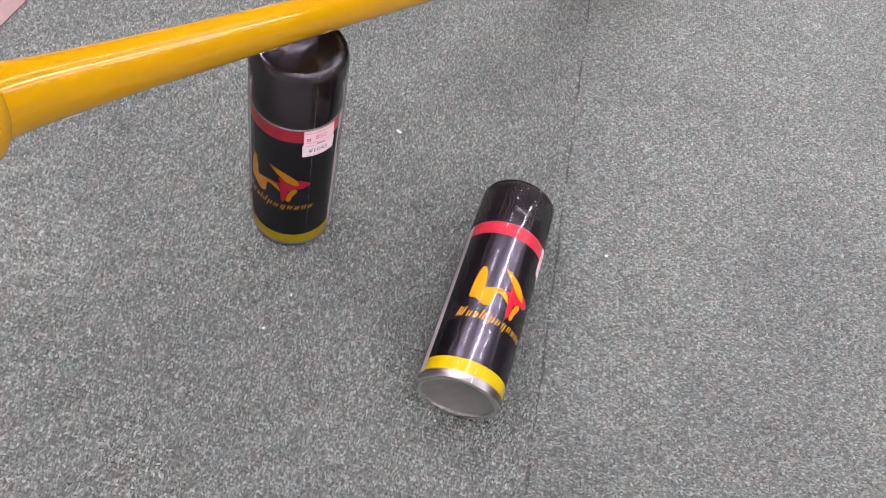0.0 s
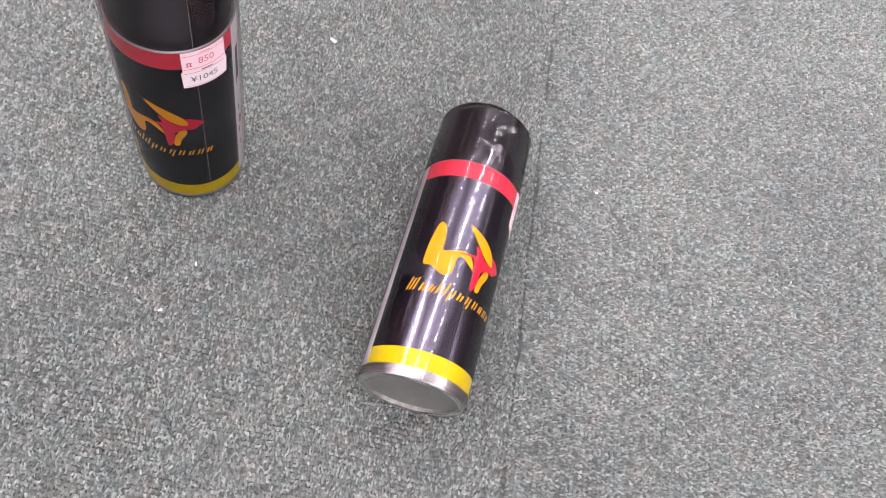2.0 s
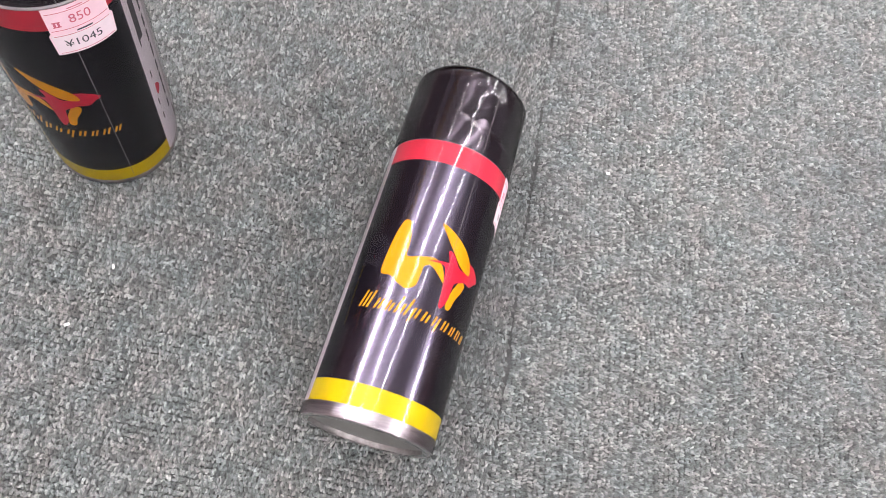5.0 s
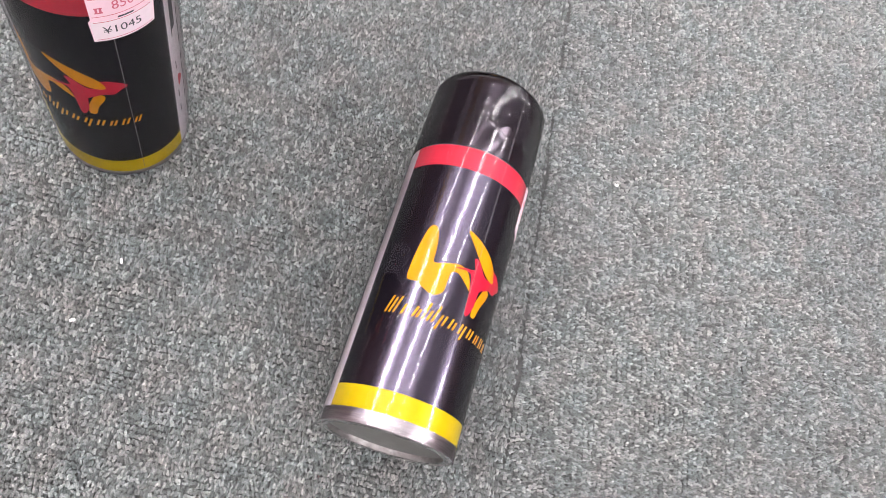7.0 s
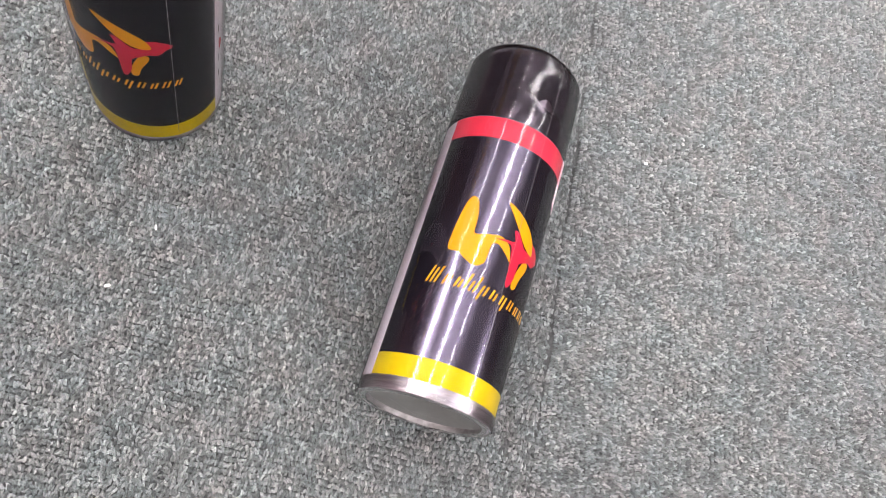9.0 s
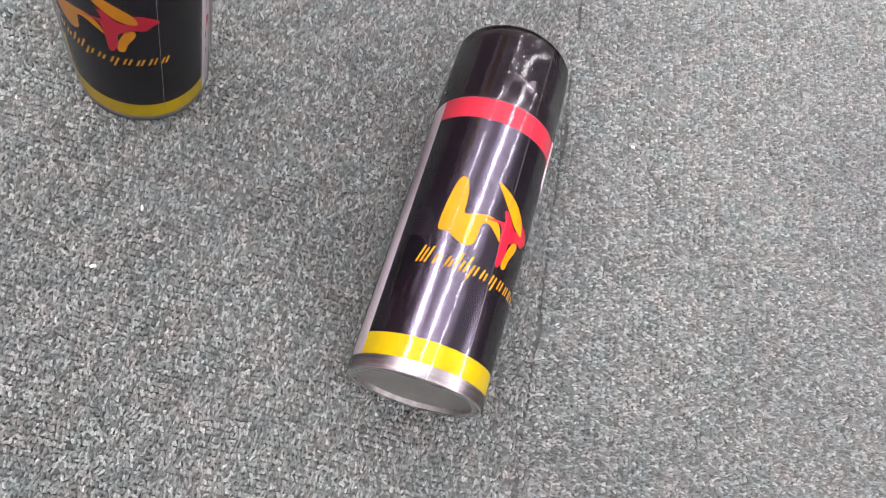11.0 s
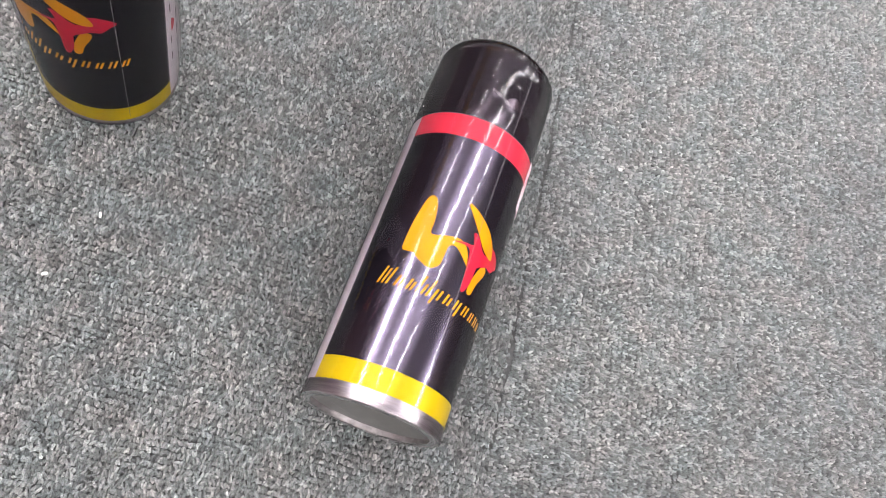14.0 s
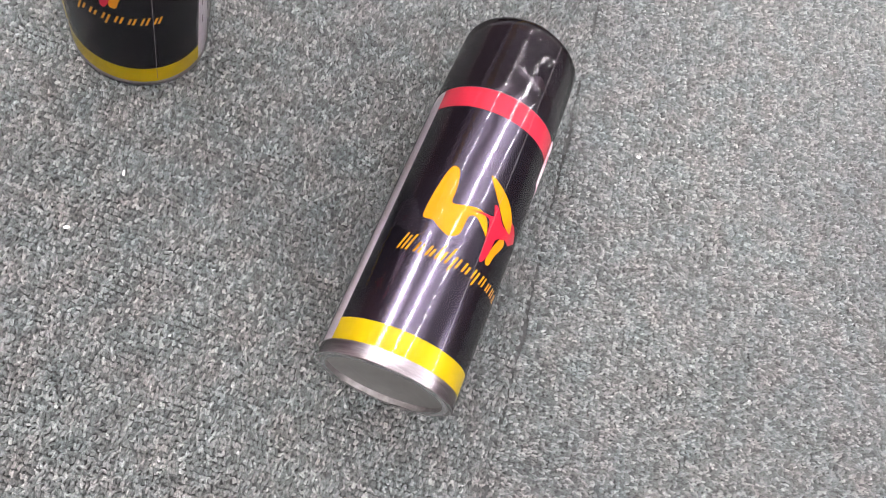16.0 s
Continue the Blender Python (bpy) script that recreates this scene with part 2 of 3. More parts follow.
# offset of each row, width of its diffusers, their lamp, places along it
ROWS_OF_LIGHTS = [
    # three rows set by the streaks they leave on cans and bat
    (-0.535, 0.06, M_LAMPDIM, (0.55, 1.80, 3.05, 4.30)),
    (-1.17, 0.16, M_LAMPDIM, (0.55, 1.80, 3.05, 4.30)),
    (-2.375, 0.06, M_LAMPDIM, (0.55, 1.80, 3.05)),
    # unseen rows added as fill light, widths chosen to balance the shadows
    (-0.535, 0.06, M_LAMPFILL, (-1.95, -0.70)),
    (-1.17, 0.18, M_LAMPFILL, (-1.95, -0.70)),
    (-2.375, 0.40, M_LAMPFILL, (-1.95, -0.70)),
    (0.9, 0.12, M_LAMPFILL, (-3.65, -2.40)),
    (1.5, 0.10, M_LAMPFILL, (-0.35, 0.90)),
    (1.5, 0.36, M_LAMPFILL, (2.15, 3.40)),
    (2.0, 0.18, M_LAMPFILL, (-3.20, -1.95)),
    (2.9, 0.36, M_LAMPFILL, (-0.70, 0.55, 1.80)),
]
for row, wide, lamp, places in ROWS_OF_LIGHTS:
    for along in places:
        strip_light(row, along, lamp, width=wide)


# ---- carpet pile ----
def tufts(name, across, label):
    """Loop pile: rows of tufts, each of two fat curved strands. across: rows run across the seam, else along it."""
    rng = np.random.default_rng(7 if across else 11)
    gauge, stitch = 0.0028, 0.0021
    vdir = np.array([SEAM_SLOPE, 1.0]) / math.hypot(SEAM_SLOPE, 1.0)
    wdir = np.array([vdir[1], -vdir[0]])
    lo_w, hi_w = (-0.66, -0.0006) if across else (0.0004, 0.46)
    lo_v, hi_v = -0.42, 0.72
    pw, pv = (stitch, gauge) if across else (gauge, stitch)
    w, v = np.meshgrid(np.arange(lo_w + pw / 2, hi_w, pw), np.arange(lo_v, hi_v, pv))
    if across:
        w = w + (np.arange(w.shape[0]) % 2)[:, None] * stitch / 2
    else:
        v = v + (np.arange(v.shape[1]) % 2)[None, :] * stitch / 2
    w, v = w.ravel(), v.ravel()
    # the rows wander a little
    wave = 0.0008 * np.sin(w * 61 + v * 53) + 0.0006 * np.sin(w * 117 - v * 147)
    if across:
        v = v + wave
    else:
        w = w + wave
    place = np.array([SEAM_X, SEAM_Y]) + w[:, None] * wdir + v[:, None] * vdir
    x, y = place.T
    # the stretch of floor that is laid with real tufts
    inside = (x > CARPET_EDGE + 0.002) & (y > 0.04 + 0.20 * np.maximum(0, x - 0.0) ) & (y < 0.80 + 0.62 * x) & (x < 0.50)
    inside &= y > 0.50 - 1.55 * (x + 0.52)
    if across:
        inside &= w < -0.0013
    place = place[inside]
    count = len(place)
    row_angle = math.atan2(wdir[1], wdir[0]) if across else math.atan2(vdir[1], vdir[0])
    rc, rs = math.cos(row_angle), math.sin(row_angle)
    lift = rng.normal(0, 0.00025, count)
    verts, faces, start = [], [], 0
    # two fat curved strands to each tuft, lying across the row
    for half in (-1, 1):
        turn = row_angle + math.pi / 2 + rng.normal(0.38 * half, 0.42, count)
        along, over = rng.normal(0.00052 * half, 0.00026, count), rng.normal(0, 0.00028, count)
        middle = np.c_[place + np.stack([along * rc - over * rs, along * rs + over * rc], 1), rng.normal(-0.0012, 0.00022, count) + lift]
        length = rng.uniform(0.00130, 0.00168, count)
        width = rng.uniform(0.00070, 0.00096, count)
        height = rng.uniform(0.00110, 0.00150, count)
        bend = rng.normal(0.0, 0.38, count) * 0.001
        local = np.zeros((count, 12, 3))
        for k, t in enumerate((-1.0, -0.36, 0.36, 1.0)):
            sag, taper = 1 - 0.75 * t * t, 1 - 0.35 * t * t
            for j, (side, up) in enumerate(((-1, -0.55), (0, 1.0), (1, -0.55))):
                local[:, 3 * k + j, 0] = t * length
                local[:, 3 * k + j, 1] = side * width * taper + bend * (1 - t * t)
                local[:, 3 * k + j, 2] = height * (up * sag if up > 0 else up)
        c, s = np.cos(turn)[:, None], np.sin(turn)[:, None]
        verts.append(np.stack([c * local[..., 0] - s * local[..., 1], s * local[..., 0] + c * local[..., 1], local[..., 2]], -1) + middle[:, None])
        quads = [(3 * k + j, 3 * k + 3 + j, 3 * k + 4 + j, 3 * k + 1 + j) for k in range(3) for j in range(2)]
        tris = np.array([t for q in quads for t in ((q[0], q[1], q[2]), (q[0], q[2], q[3]))])
        faces.append((tris[None] + start + 12 * np.arange(count)[:, None, None]).reshape(-1, 3))
        start += 12 * count
    verts, faces = np.concatenate(verts), np.concatenate(faces)
    me = bpy.data.meshes.new(name)
    me.vertices.add(start)
    me.vertices.foreach_set("co", verts.astype(np.float32).ravel())
    me.loops.add(faces.size)
    me.loops.foreach_set("vertex_index", faces.astype(np.int32).ravel())
    me.polygons.add(len(faces))
    me.polygons.foreach_set("loop_start", np.arange(0, faces.size, 3, dtype=np.int32))
    me.update(calc_edges=True)
    me.shade_smooth()
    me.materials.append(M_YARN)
    return tagged(new(name, me), label, "carpet", kind="stuff")


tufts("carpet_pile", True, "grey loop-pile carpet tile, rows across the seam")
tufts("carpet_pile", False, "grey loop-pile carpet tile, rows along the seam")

# ---- the spray cans ----
R = 0.033
SEGMENTS = 96
MM = 0.001


def smooth_outline(points, steps=5):
    """A closed Catmull-Rom outline through a few points."""
    out = []
    count = len(points)
    for k in range(count):
        a, b, c, d = (Vector(points[(k + j) % count]) for j in (-1, 0, 1, 2))
        for j in range(steps):
            t = j / steps
            out.append(0.5 * (2 * b + (c - a) * t + (2 * a - 5 * b + 4 * c - d) * t * t + (3 * b - a - 3 * c + d) * t**3))
    return out


def wrapped(bm, lift, radius=R):
    """Lay a flat sheet of (arc, height) in millimetres round the can, lift metres over it."""
    step = 2 * math.pi * radius * 1000 / SEGMENTS
    xs = [v.co.x for v in bm.verts]
    for k in range(math.ceil(min(xs) / step), math.floor(max(xs) / step) + 1):
        bmesh.ops.bisect_plane(bm, geom=bm.verts[:] + bm.edges[:] + bm.faces[:], plane_co=(k * step, 0, 0), plane_no=(1, 0, 0), dist=1e-4)
    bmesh.ops.triangulate(bm, faces=bm.faces[:])
    for v in bm.verts:
        a = v.co.x * MM / radius
        v.co = Vector(((radius + lift) * math.cos(a), (radius + lift) * math.sin(a), v.co.y * MM))
    bmesh.ops.recalc_face_normals(bm, faces=bm.faces[:])
    for f in bm.faces:
        mid = f.calc_center_median()
        if f.normal.x * mid.x + f.normal.y * mid.y < 0:
            f.normal_flip()
    return bm


def printed(name, outline, lift, material, parent, label="", steps=5):
    bm = bmesh.new()
    pts = smooth_outline(outline, steps) if steps else [Vector(p) for p in outline]
    bm.faces.new([bm.verts.new((p[0], p[1], 0)) for p in pts])
    return part(name, wrapped(bm, lift), material, parent, label)


def rect(x0, y0, x1, y1, slant=0.0):
    return [(x0, y0), (x1, y0), (x1 + slant, y1), (x0 + slant, y1)]


def lettered(name, text, x, y, size, lift, material, parent, wide=1.0):
    """Characters in the built-in font, wrapped on the can; x, y: the lower left corner, in millimetres."""
    curve = bpy.data.curves.new(name, "FONT")
    curve.body, curve.size, curve.resolution_u = text, size, 3
    ob = new(name, curve)
    me = bpy.data.meshes.new_from_object(ob.evaluated_get(bpy.context.evaluated_depsgraph_get()))
    bpy.data.objects.remove(ob)
    bm = bmesh.new()
    bm.from_mesh(me)
    bpy.data.meshes.remove(me)
    for v in bm.verts:
        v.co = Vector((x + v.co.x * wide, y + v.co.y, 0))
    return part(name, wrapped(bm, lift), material, parent)


def price_tag(can, left):
    """A two-tier paper price sticker, stuck over the film."""
    base = 0.00062
    shape = [(left, 121.8), (left + 25.4, 121.8), (left + 26.3, 133.6), (left + 25.2, 135.2), (left + 24.9, 150.2), (left + 0.4, 150.2), (left + 0.5, 135.6), (left - 0.5, 134.0)]
    tag = printed("price_tag", shape, base, M_TAG, can, "pink and white paper price sticker", 0)
    ink = base + 0.00005
    printed("lower_field", rect(left + 0.2, 122.0, left + 25.4, 134.2), ink, M_TAGWHITE, tag, "white lower field", 0)
    ink += 0.00005
    for y in (147.0, 136.8, 133.4, 122.8):
        printed("rule", rect(left + 1.2, y, left + 24.4, y + 0.35), ink, M_TAGRED, tag, "", 0)
    printed("slit", rect(left + 10.2, 134.4, left + 16.6, 135.3, 0.2), ink, M_INK, tag, "dark cut slit", 0)
    printed("slit", rect(left + 9.6, 148.0, left + 15.8, 148.5, 0.2), ink, M_TAGRED, tag, "", 0)
    for k in (0, 1):
        printed("mark", rect(left + 2.8 + 1.5 * k, 138.9, left + 3.7 + 1.5 * k, 142.2), ink, M_TAGRED, tag, "", 0)
    for y in (138.9, 141.6):
        printed("mark", rect(left + 2.5, y, left + 5.5, y + 0.6), ink, M_TAGRED, tag, "", 0)
    lettered("price", "850", left + 8.8, 139.9, 7.0, ink, M_TAGRED, tag, 0.86)
    lettered("price", "\u00a51045", left + 4.0, 126.2, 6.2, ink, M_INK, tag, 0.98)
    return tag


def film_profile(z):
    """Radius of the film along the can, in metres."""
    if z < 0.151:
        return R + 0.00035
    if z < 0.196:
        return R + 0.00035 - 0.0008 * (z - 0.151) / 0.045
    a = min(1.0, (z - 0.196) / 0.0055)
    return R - 0.0005 - 0.0045 * (1 - math.sqrt(max(0.0, 1 - a * a)))


def bump_at(angle, middle, reach):
    """A smooth hump of height 1 round an angle, in degrees."""
    off = abs((angle - middle + 180) % 360 - 180) / reach
    return (1 - off * off) ** 2 if off < 1 else 0.0


def shrink_film(can, dented):
    """The clear film round cap and shoulder. dented: pulled into a flat, creased facet on one flank of the cap; else slack on two flanks."""
    fine = 0.0005 if dented else 0.0010
    rows = [0.0006 + k * 0.0102 for k in range(15)] + [0.1505 + k * fine for k in range(round(0.0505 / fine))] + [0.2010, 0.2015]
    bm = lathe([(film_profile(z), z) for z in rows], 576 if dented else 288)
    for v in bm.verts:
        angle = math.degrees(math.atan2(v.co.y, v.co.x))
        z, a = v.co.z * 1000, radians(angle) * R * 1000
        r = math.hypot(v.co.x, v.co.y)
        change = 0.0
        if not dented:
            slack = bump_at(angle, -66, 44) + bump_at(angle, 128, 40)
            change += 0.0017 * slack * min(1.0, z / 30) * min(1.0, max(0.0, (200 - z) / 12))
        if z > 152:
            fade = min(1.0, (z - 152) / 14)
            change += 0.00003 * fade * noise.noise(Vector((a * 0.16, z * 0.05, 3.1)))
        if dented and z > 158:
            comb = noise.noise(Vector((a * 1.5, 0.0, 2.0)))
            edge = min(170.5, max(163.5, 168.8 - 0.42 * (a + 13.2)))
            sink = min(1.0, max(0.0, (z - edge - 1.6 * comb) / 2.6))
            sink = sink * sink * (3 - 2 * sink)
            for middle, reach in ((0.8, 0.0307), (23.0, 0.0314)):
                gap = (a - middle) / (R * 1000)
                if abs(gap) < 0.55:
                    flat = (reach + 0.00005 * (z - 170)) / math.cos(gap) ** 0.72
                    flat += 0.00009 * noise.noise(Vector((a * 0.11, z * 0.09, 1.7)))
                    change = min(change, (flat - r) * sink)
            # one crossing crease, and the sagging rim above the facet
            crease = abs((z - 173.5) - 0.78 * (a + 7))
            if -7 < a < 13:
                change += 0.00032 * max(0.0, 1 - crease / 0.8) * math.sin(math.pi * (a + 7) / 20)
            if z > 184 and -10 < a < 33:
                change -= 0.0013 * ((z - 184) / 17.5) ** 1.5 * math.sin(math.pi * (a + 10) / 43) * (1 + 0.5 * noise.noise(Vector((a * 0.22, 0.0, 5.0))))
        v.co.x *= (r + change) / r
        v.co.y *= (r + change) / r
    return part("shrink_film", bm, M_FILM if dented else M_SLACK, can, "clear glossy shrink film, creased round the cap" if dented else "clear glossy shrink film")


def spray_can(at, dented, tag_left, label):
    can = new("spray_can")
    tagged(can, label, "spray can", "spray cans on the carpet")
    can.matrix_world = at
    # tin body with a rolled foot and a shoulder that the cap hides
    rolled = [(0.0324, 0.0008), (0.0329, 0.0018), (0.0328, 0.0028), (R, 0.0040)] if dented else [(0.0326, 0.0006), (0.0333, 0.0016), (0.0333, 0.0026), (0.0330, 0.0034), (0.0326, 0.0038), (0.0327, 0.0044), (R, 0.0048)]
    part("body", lathe(rolled + [(R, 0.1494), (0.0329 if dented else 0.03305, 0.1498), (0.0328 if dented else 0.0330, 0.1502), (0.0325, 0.1505), (0.030, 0.1530), (0.020, 0.160), (0.0, 0.162)], SEGMENTS), M_TIN, can, "bare tinplate body showing at its foot")
    part("foot_rim", lathe([(0.0300, 0.0035), (0.0305, 0.0012), (0.0314, 0.0003), rolled[0]], SEGMENTS), M_RIM, can, "dull crimped metal rim")
    part("base", lathe([(0.0, 0.0100), (0.008, 0.0096), (0.016, 0.0082), (0.023, 0.0058), (0.0275, 0.0042), (0.0300, 0.0035)], SEGMENTS), M_DOME, can, "domed-in dull metal base")
    half, left_edge = 51.8, -48.2
    foot = 7.2 if dented else 4.8
    front = printed("front_label", rect(left_edge, foot, half, 149.7), 0.00005, M_BLACK, can, "black printed front", 0)
    back = printed("back_label", rect(half, foot, 2 * math.pi * R * 1000 + left_edge, 149.7), 0.00005, M_WHITE, can, "white printed back panel", 0)
    printed("red_band", rect(left_edge, 137.2, half, 149.7), 0.00011, M_RED, front, "red band", 0)
    printed("yellow_band", rect(left_edge, foot, half, 17.8 if dented else 16.9), 0.00011, M_YELLOW, front, "yellow band", 0)
    # the emblem, as plain shapes
    printed("emblem", [(-23.8, 100.9), (-20.2, 101.2), (-18.3, 96.0), (-17.4, 89.0), (-16.8, 83.0), (-10.0, 84.6), (-3.5, 86.0), (1.6, 83.0), (4.0, 76.0), (0.9, 78.2), (-4.0, 81.6), (-7.4, 80.4), (-8.0, 75.6), (-8.8, 69.6), (-13.2, 66.8), (-19.0, 69.5), (-22.0, 71.6), (-26.8, 72.0), (-27.6, 77.0), (-26.4, 90.0)], 0.00011, M_AMBER, front, "amber wing shape")
    printed("emblem", [(-4.6, 104.2), (-2.6, 104.6), (4.8, 101.4), (11.5, 97.2), (16.4, 92.4), (18.4, 87.0), (15.6, 86.2), (10.2, 88.2), (4.0, 94.0), (-1.2, 100.0)], 0.00018, M_AMBER, front, "amber wing shape")
    printed("emblem", [(13.4, 81.0), (17.0, 80.4), (16.4, 76.6), (13.4, 71.0), (11.6, 65.0), (8.8, 65.2), (9.4, 72.0)], 0.00011, M_AMBER, front, "amber stroke")
    printed("emblem", [(-8.1, 83.4), (-0.3, 85.9), (4.2, 87.0), (2.2, 92.3), (4.9, 92.6), (8.4, 88.9), (11.6, 86.4), (18.0, 87.0), (16.0, 90.0), (12.0, 92.0), (20.2, 92.0), (27.6, 87.0), (24.5, 84.5), (21.1, 81.4), (16.7, 81.8), (13.6, 80.2), (9.9, 77.8), (9.3, 70.0), (7.0, 64.0), (5.0, 64.2), (4.4, 71.6), (3.8, 78.4), (2.9, 83.4), (0.1, 84.7)], 0.00014, M_CRIMSON, front, "crimson running shape", 2)
    # the word under it, as slanted bars
    lean, stroke = 0.32, 1.05
    word = [(-33.4, 2.15, (8.6, 7.6, 8.6)), (-25.6, 2.2, (5.2, 5.2)), (-20.2, 1.9, (5.2, 4.2)), (-16.0, 1.4, (8.6,)), (-13.6, 2.2, (5.2, 8.6)), (-8.6, 2.2, (-7.6, 5.2)), (-3.4, 2.2, (5.2, 4.2)), (2.0, 2.2, (5.2, -7.6)), (7.2, 2.2, (5.2, 5.2)), (12.6, 1.9, (4.6, 5.0)), (17.6, 2.2, (5.2, 5.2)), (23.0, 1.9, (4.6, 5.0))]
    for x, pitch, heights in word:
        for k, tall in enumerate(heights):
            low = 51.4 if tall < 0 else 54.0
            left = x * 1.06 + 2 + k * pitch + (low - 54.0) * lean
            printed("word_bar", rect(left, low, left + stroke, low + abs(tall), abs(tall) * lean), 0.00011, M_AMBER, front, "", 0)
    # small print on the back, too small to read
    printed("print_box", rect(55.4, 100, 59.6, 128), 0.00011, M_INK, back, "", 0)
    printed("print_mark", [(57.0, 64.0), (61.0, 58.0), (57.2, 54.0), (56.4, 58.0)], 0.00011, M_CRIMSON, back, "", 2)
    for k in range(9):
        printed("print_bar", rect(64, 30 + k * 11.5, 66.2, 38 + k * 11.5 + (k * 5) % 3), 0.00011, M_INK, back, "", 0)
    for k in range(4):
        printed("print_bar", rect(55.2 + 0.4 * (k % 2), 84 - 14 * k + (22 if k == 0 else 0) - (10 if k > 1 else 0), 56.1 + 0.4 * (k % 2), 90 - 14 * k + (6 if k == 0 else 0) - (10 if k > 1 else 0)), 0.00011, M_INK, back, "", 0)
    # overcap: straight wall, rounded rim, dished top
    part("cap", lathe([(0.0323, 0.1504), (0.0323, 0.1600), (0.0309, 0.1680), (0.0304, 0.1930), (0.0299, 0.1970), (0.0289, 0.1994), (0.0276, 0.2002), (0.0260, 0.1992), (0.0250, 0.1966), (0.0243, 0.1935), (0.0198, 0.1920), (0.0, 0.1915)], SEGMENTS), M_CAP, can, "glossy black plastic overcap")
    film = shrink_film(can, dented)
    seam_at = 4.2 if dented else 26.3
    bm = bmesh.new()
    for lo, hi in ((8.0, 121.0), (121.0, 195.0)):
        bm.faces.new([bm.verts.new((px, py, 0)) for px, py in rect(seam_at, lo, seam_at + 0.2, hi)])
    part("film_seam", wrapped(bm, 0.00050), M_SEAM, film, "fine pale weld line")
    # film gathered over the foot and over the top
    for z, inner, name in ((0.0004, 0.0285 if dented else 0.0310, "film_foot"), (0.2016, 0.0120, "film_top")):
        steps = 24
        outer = 0.0331 if z < 0.1 else 0.0280
        bm = lathe([(outer + (inner - outer) * k / steps, z) for k in range(steps + 1)], 192)
        for v in bm.verts:
            a = math.atan2(v.co.y, v.co.x)
            v.co.z += 0.0004 * noise.noise(Vector((4 * math.cos(a), 4 * math.sin(a), 60 * math.hypot(v.co.x, v.co.y)))) + (0.0003 if z < 0.1 else 0.0) * noise.noise(v.co * 420) + 0.0001
        part(name, bm, M_FOLD if z < 0.1 else M_TOPFILM, film, "gathered clear film")
    if dented:
        bm = lathe([(R + 0.00042, 0.0007 + 0.0008 * k) for k in range(9)], 192)
        for v in bm.verts:
            grow = 1 + 0.010 * noise.noise(Vector((v.co.x * 330, v.co.y * 330, v.co.z * 160)))
            v.co.x *= grow
            v.co.y *= grow
        part("film_hem", bm, M_FOLD, film, "crinkled hem of clear film")
        # a fringe of pale painted glints on short puckers along the facet's lower edge
        for k in range(17):
            at_a = -13.2 + 0.74 * k + 0.3 * math.sin(7.0 * k)
            at_z = 168.8 - 0.42 * (at_a + 13.2) + 0.6 * math.sin(3.1 * k)
            tall, wide = 3.0 + 1.5 * math.sin(5.3 * k), 0.16 + 0.06 * math.cos(2.7 * k)
            printed("pucker_glint", [(at_a, at_z - tall * 0.6), (at_a + wide, at_z), (at_a + 0.3, at_z + tall * 0.4), (at_a - wide, at_z)], 0.00042, M_PUCKERGLINT, film, "", 0)
        # two fine folds in the film across the foot
        for (x0, y0), (x1, y1) in (((-0.020, 0.008), (0.008, -0.019)), ((-0.006, -0.004), (0.013, -0.001))):
            bm = bmesh.new()
            a, b = Vector((x0, 0, y0)), Vector((x1, 0, y1))
            over = (b - a).cross(Vector((0, 1, 0))).normalized() * 0.00011
            into = at.to_3x3().inverted()
            bm.faces.new([bm.verts.new(into @ v + Vector((0, 0, 0.0006))) for v in (a - over, b - over, b + over, a + over)])
            part("film_fold", bm, M_SEAM, film, "fine pale fold")
    if tag_left is not None:
        price_tag(can, tag_left)
    return can


def axes(x_axis, y_axis, z_axis, at):
    m = Matrix.Identity(4)
    for k, axis in enumerate((x_axis, y_axis, z_axis)):
        for j in range(3):
            m[j][k] = axis[j]
    m.translation = at
    return m


spray_can(pose(-0.1370, 0.3671, -0.0005, 0, 0, -93), False, 19.2, "black spray can standing upright, yellow bat resting on its cap")
LIE = math.atan2(1.0, 0.00565)
along = Vector((math.cos(LIE), math.sin(LIE), 0))
side = along.cross(Vector((0, 0, 1)))
down = along.cross(side)
turn = radians(-75)
spray_can(axes(side * math.cos(turn) + down * math.sin(turn), -side * math.sin(turn) + down * math.cos(turn), along, (0.0489, 0.2408, R)), True, 26.2, "black spray can lying on its side, film creased at the cap")


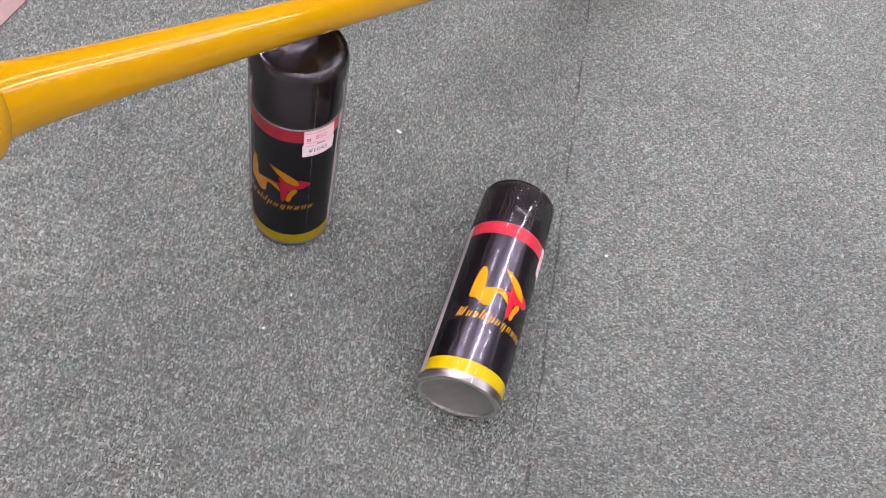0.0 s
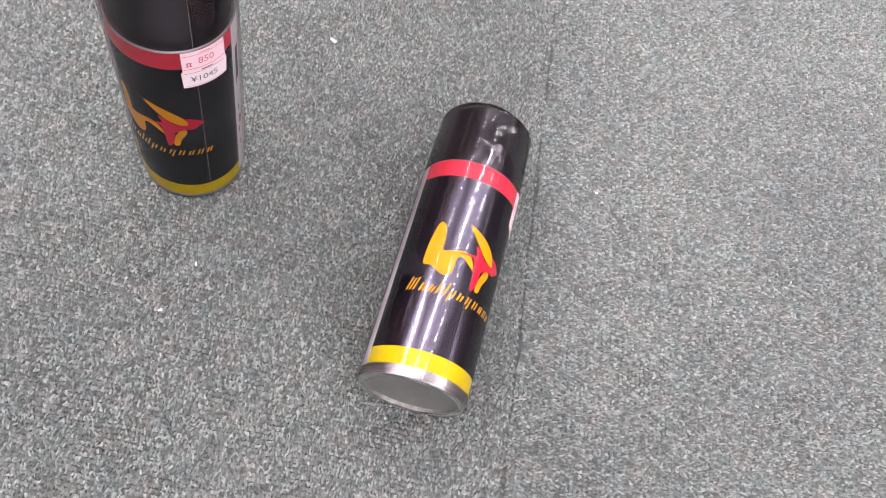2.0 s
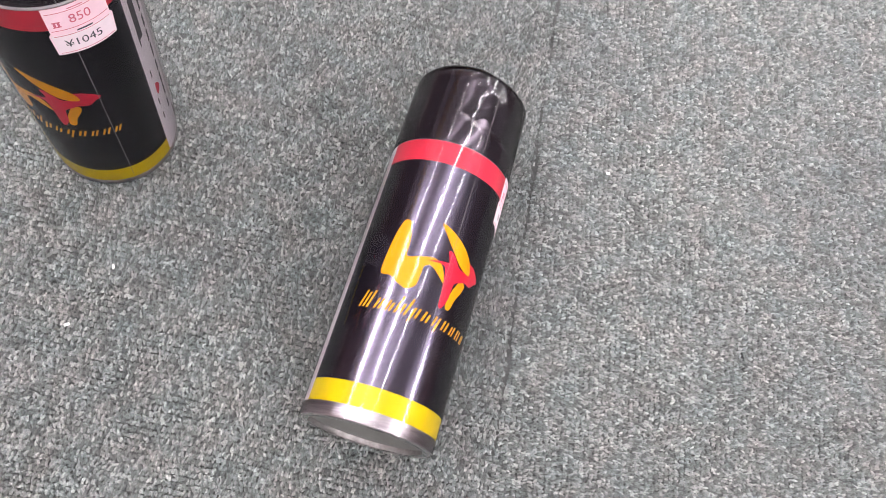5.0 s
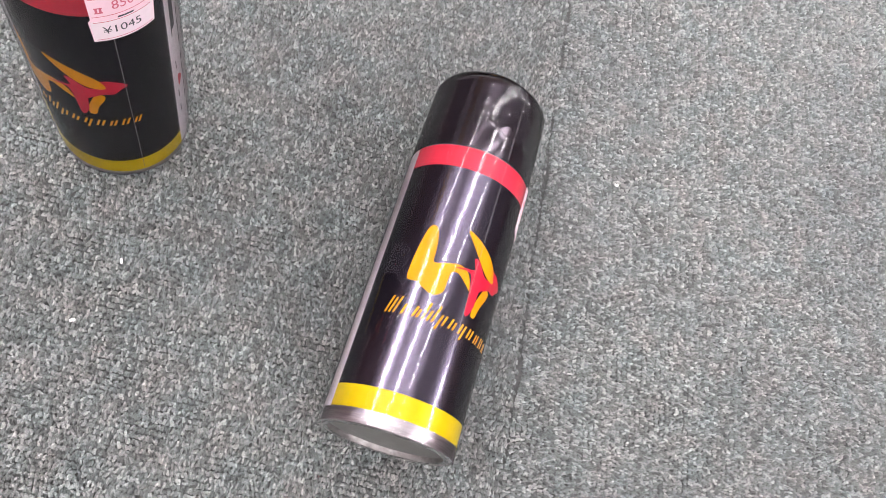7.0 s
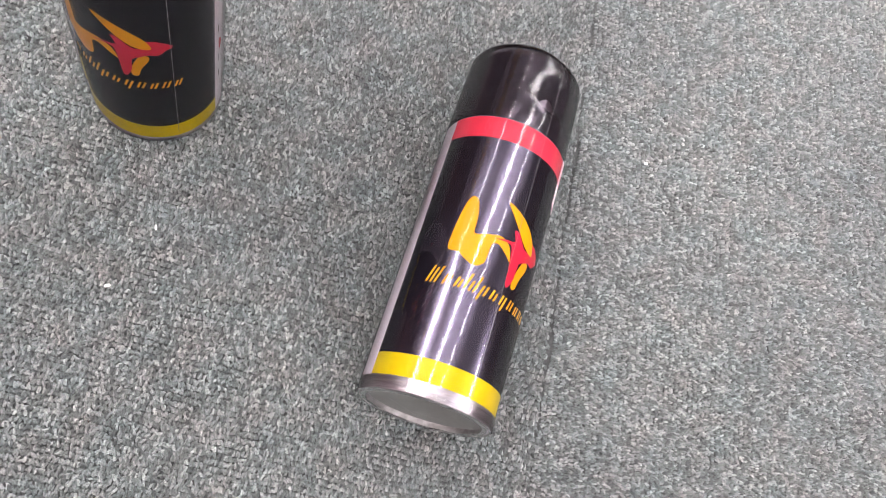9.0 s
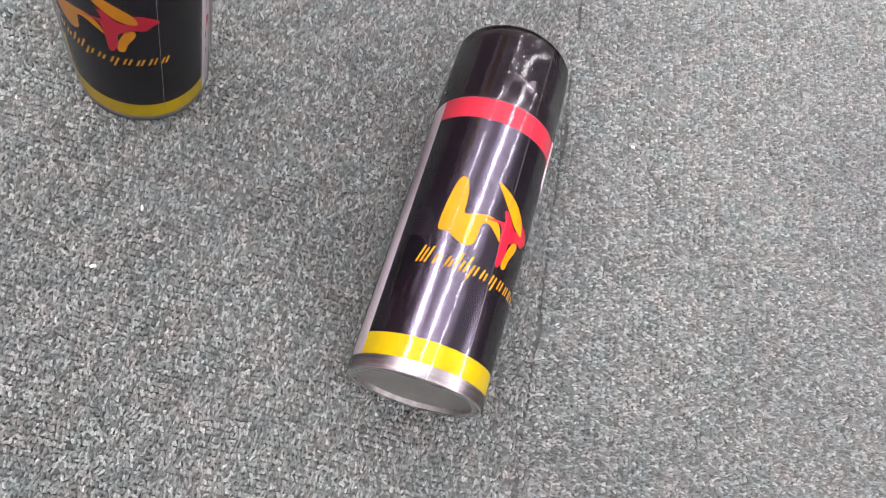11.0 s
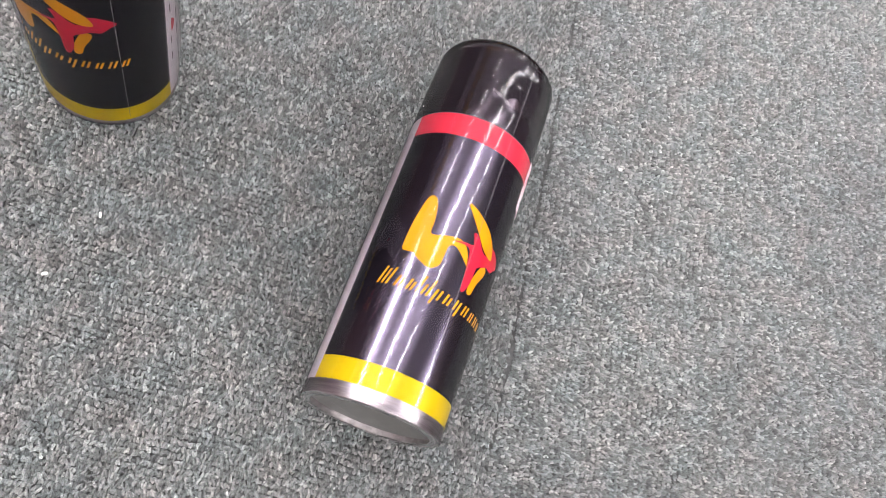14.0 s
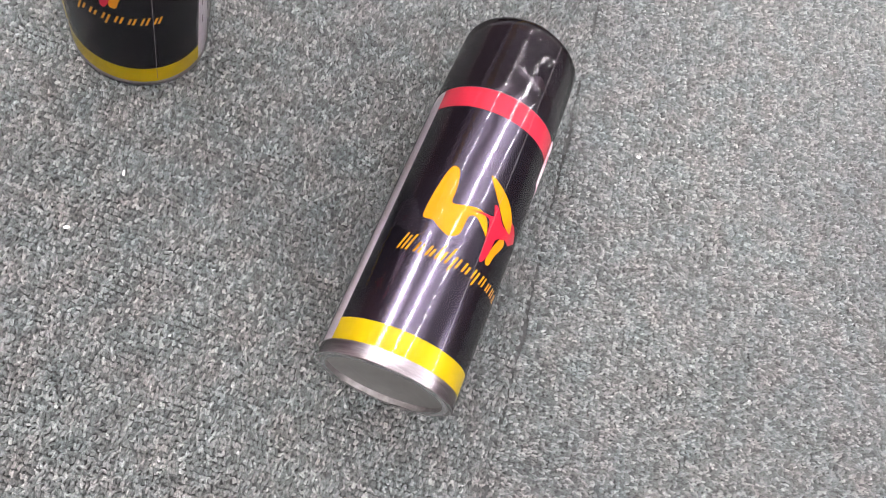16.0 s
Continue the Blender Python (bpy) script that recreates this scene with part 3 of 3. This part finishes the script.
# ---- the bat ----
def baseball_bat():
    d = Vector((0.384, 0.882, -0.274)).normalized()
    start = Vector((-0.178, 0.276, 0.249)) - 0.1235 * d
    side = d.cross(Vector((0, 0, 1))).normalized()
    bat = new("baseball_bat")
    tagged(bat, "glossy yellow bat leaning on the standing can", "baseball bat")
    bat.matrix_world = axes(side, d.cross(side), d, start)
    part("knob", lathe([(0.0, 0.0), (0.012, 0.0003), (0.020, 0.002), (0.0248, 0.0065), (0.0262, 0.0115), (0.0250, 0.0165), (0.0215, 0.0205), (0.0185, 0.0225)], 64), M_BAT, bat, "rounded yellow knob")
    shaft = [(0.0186, 0.0222), (0.0172, 0.030), (0.0160, 0.045), (0.0152, 0.065), (0.0143, 0.100), (0.0137, 0.140), (0.0131, 0.190), (0.0127, 0.240), (0.0125, 0.300), (0.0128, 0.360), (0.0142, 0.440), (0.0175, 0.530), (0.0220, 0.620), (0.0268, 0.710), (0.0305, 0.790), (0.0322, 0.850), (0.0318, 0.880), (0.0290, 0.893), (0.0200, 0.899), (0.0, 0.900)]
    part("shaft", lathe(shaft, 64), M_BAT, bat)
    # worn spots on the underside, where the lacquer is rubbed through
    for along, radius, angle, length, wide in ((0.190, 0.0131, 36, 0.010, 22), (0.206, 0.0130, 40, 0.006, 16), (0.238, 0.0127, 32, 0.011, 22), (0.252, 0.0127, 36, 0.007, 14), (0.052, 0.0157, 40, 0.012, 14)):
        bm = lathe([(radius + 0.00025, along + length * k / 6) for k in range(7)], 10, angle - wide / 2, wide)
        for v in bm.verts:
            at = math.degrees(math.atan2(v.co.y, v.co.x))
            frill = 1 - ((at - angle) / wide * 2) ** 2
            v.co.z = along + length / 2 + (v.co.z - along - length / 2) * (0.25 + 0.75 * frill) + 0.0025 * noise.noise(Vector((at * 0.35, v.co.z * 700, angle)))
        part("worn_spot", bm, M_CHIP, bat, "rubbed pale bare spot")
    return bat


baseball_bat()

# ---- crumbs on the carpet ----
def scrap(at, length, width, name, material, label, category, spin):
    bm = bmesh.new()
    bmesh.ops.create_grid(bm, x_segments=5, y_segments=3, size=0.5)
    for v in bm.verts:
        x, y = v.co.x, v.co.y
        v.co = Vector((x * length, y * width * (1 - 0.5 * abs(x)) + 0.15 * width * noise.noise(Vector((x * 4, y * 4, spin))), 0.35 * width * (x * x + 0.6 * y) + 0.0006))
    bmesh.ops.solidify(bm, geom=bm.faces[:], thickness=0.00025)
    ob = new(name, mesh_of(name, bm, material))
    ob.matrix_world = pose(at[0], at[1], 0.0003, 0, 0, spin)
    return tagged(ob, label, category)


scrap((-0.0803, 0.500), 0.0058, 0.0027, "paper_scrap", M_PAPER, "tiny curled pale paper scrap on carpet", "paper scrap", -20)
scrap((-0.1132, 0.2552), 0.0028, 0.0016, "lint_fleck", M_LINT, "tiny pale lint fleck on carpet", "lint", 40)
scrap((-0.1048, 0.2914), 0.0030, 0.0014, "lint_fleck", M_LINT, "tiny pale lint fleck on carpet", "lint", -65)
scrap((0.1461, 0.4438), 0.0026, 0.0018, "lint_fleck", M_LINT, "tiny pale lint fleck on carpet", "lint", 10)
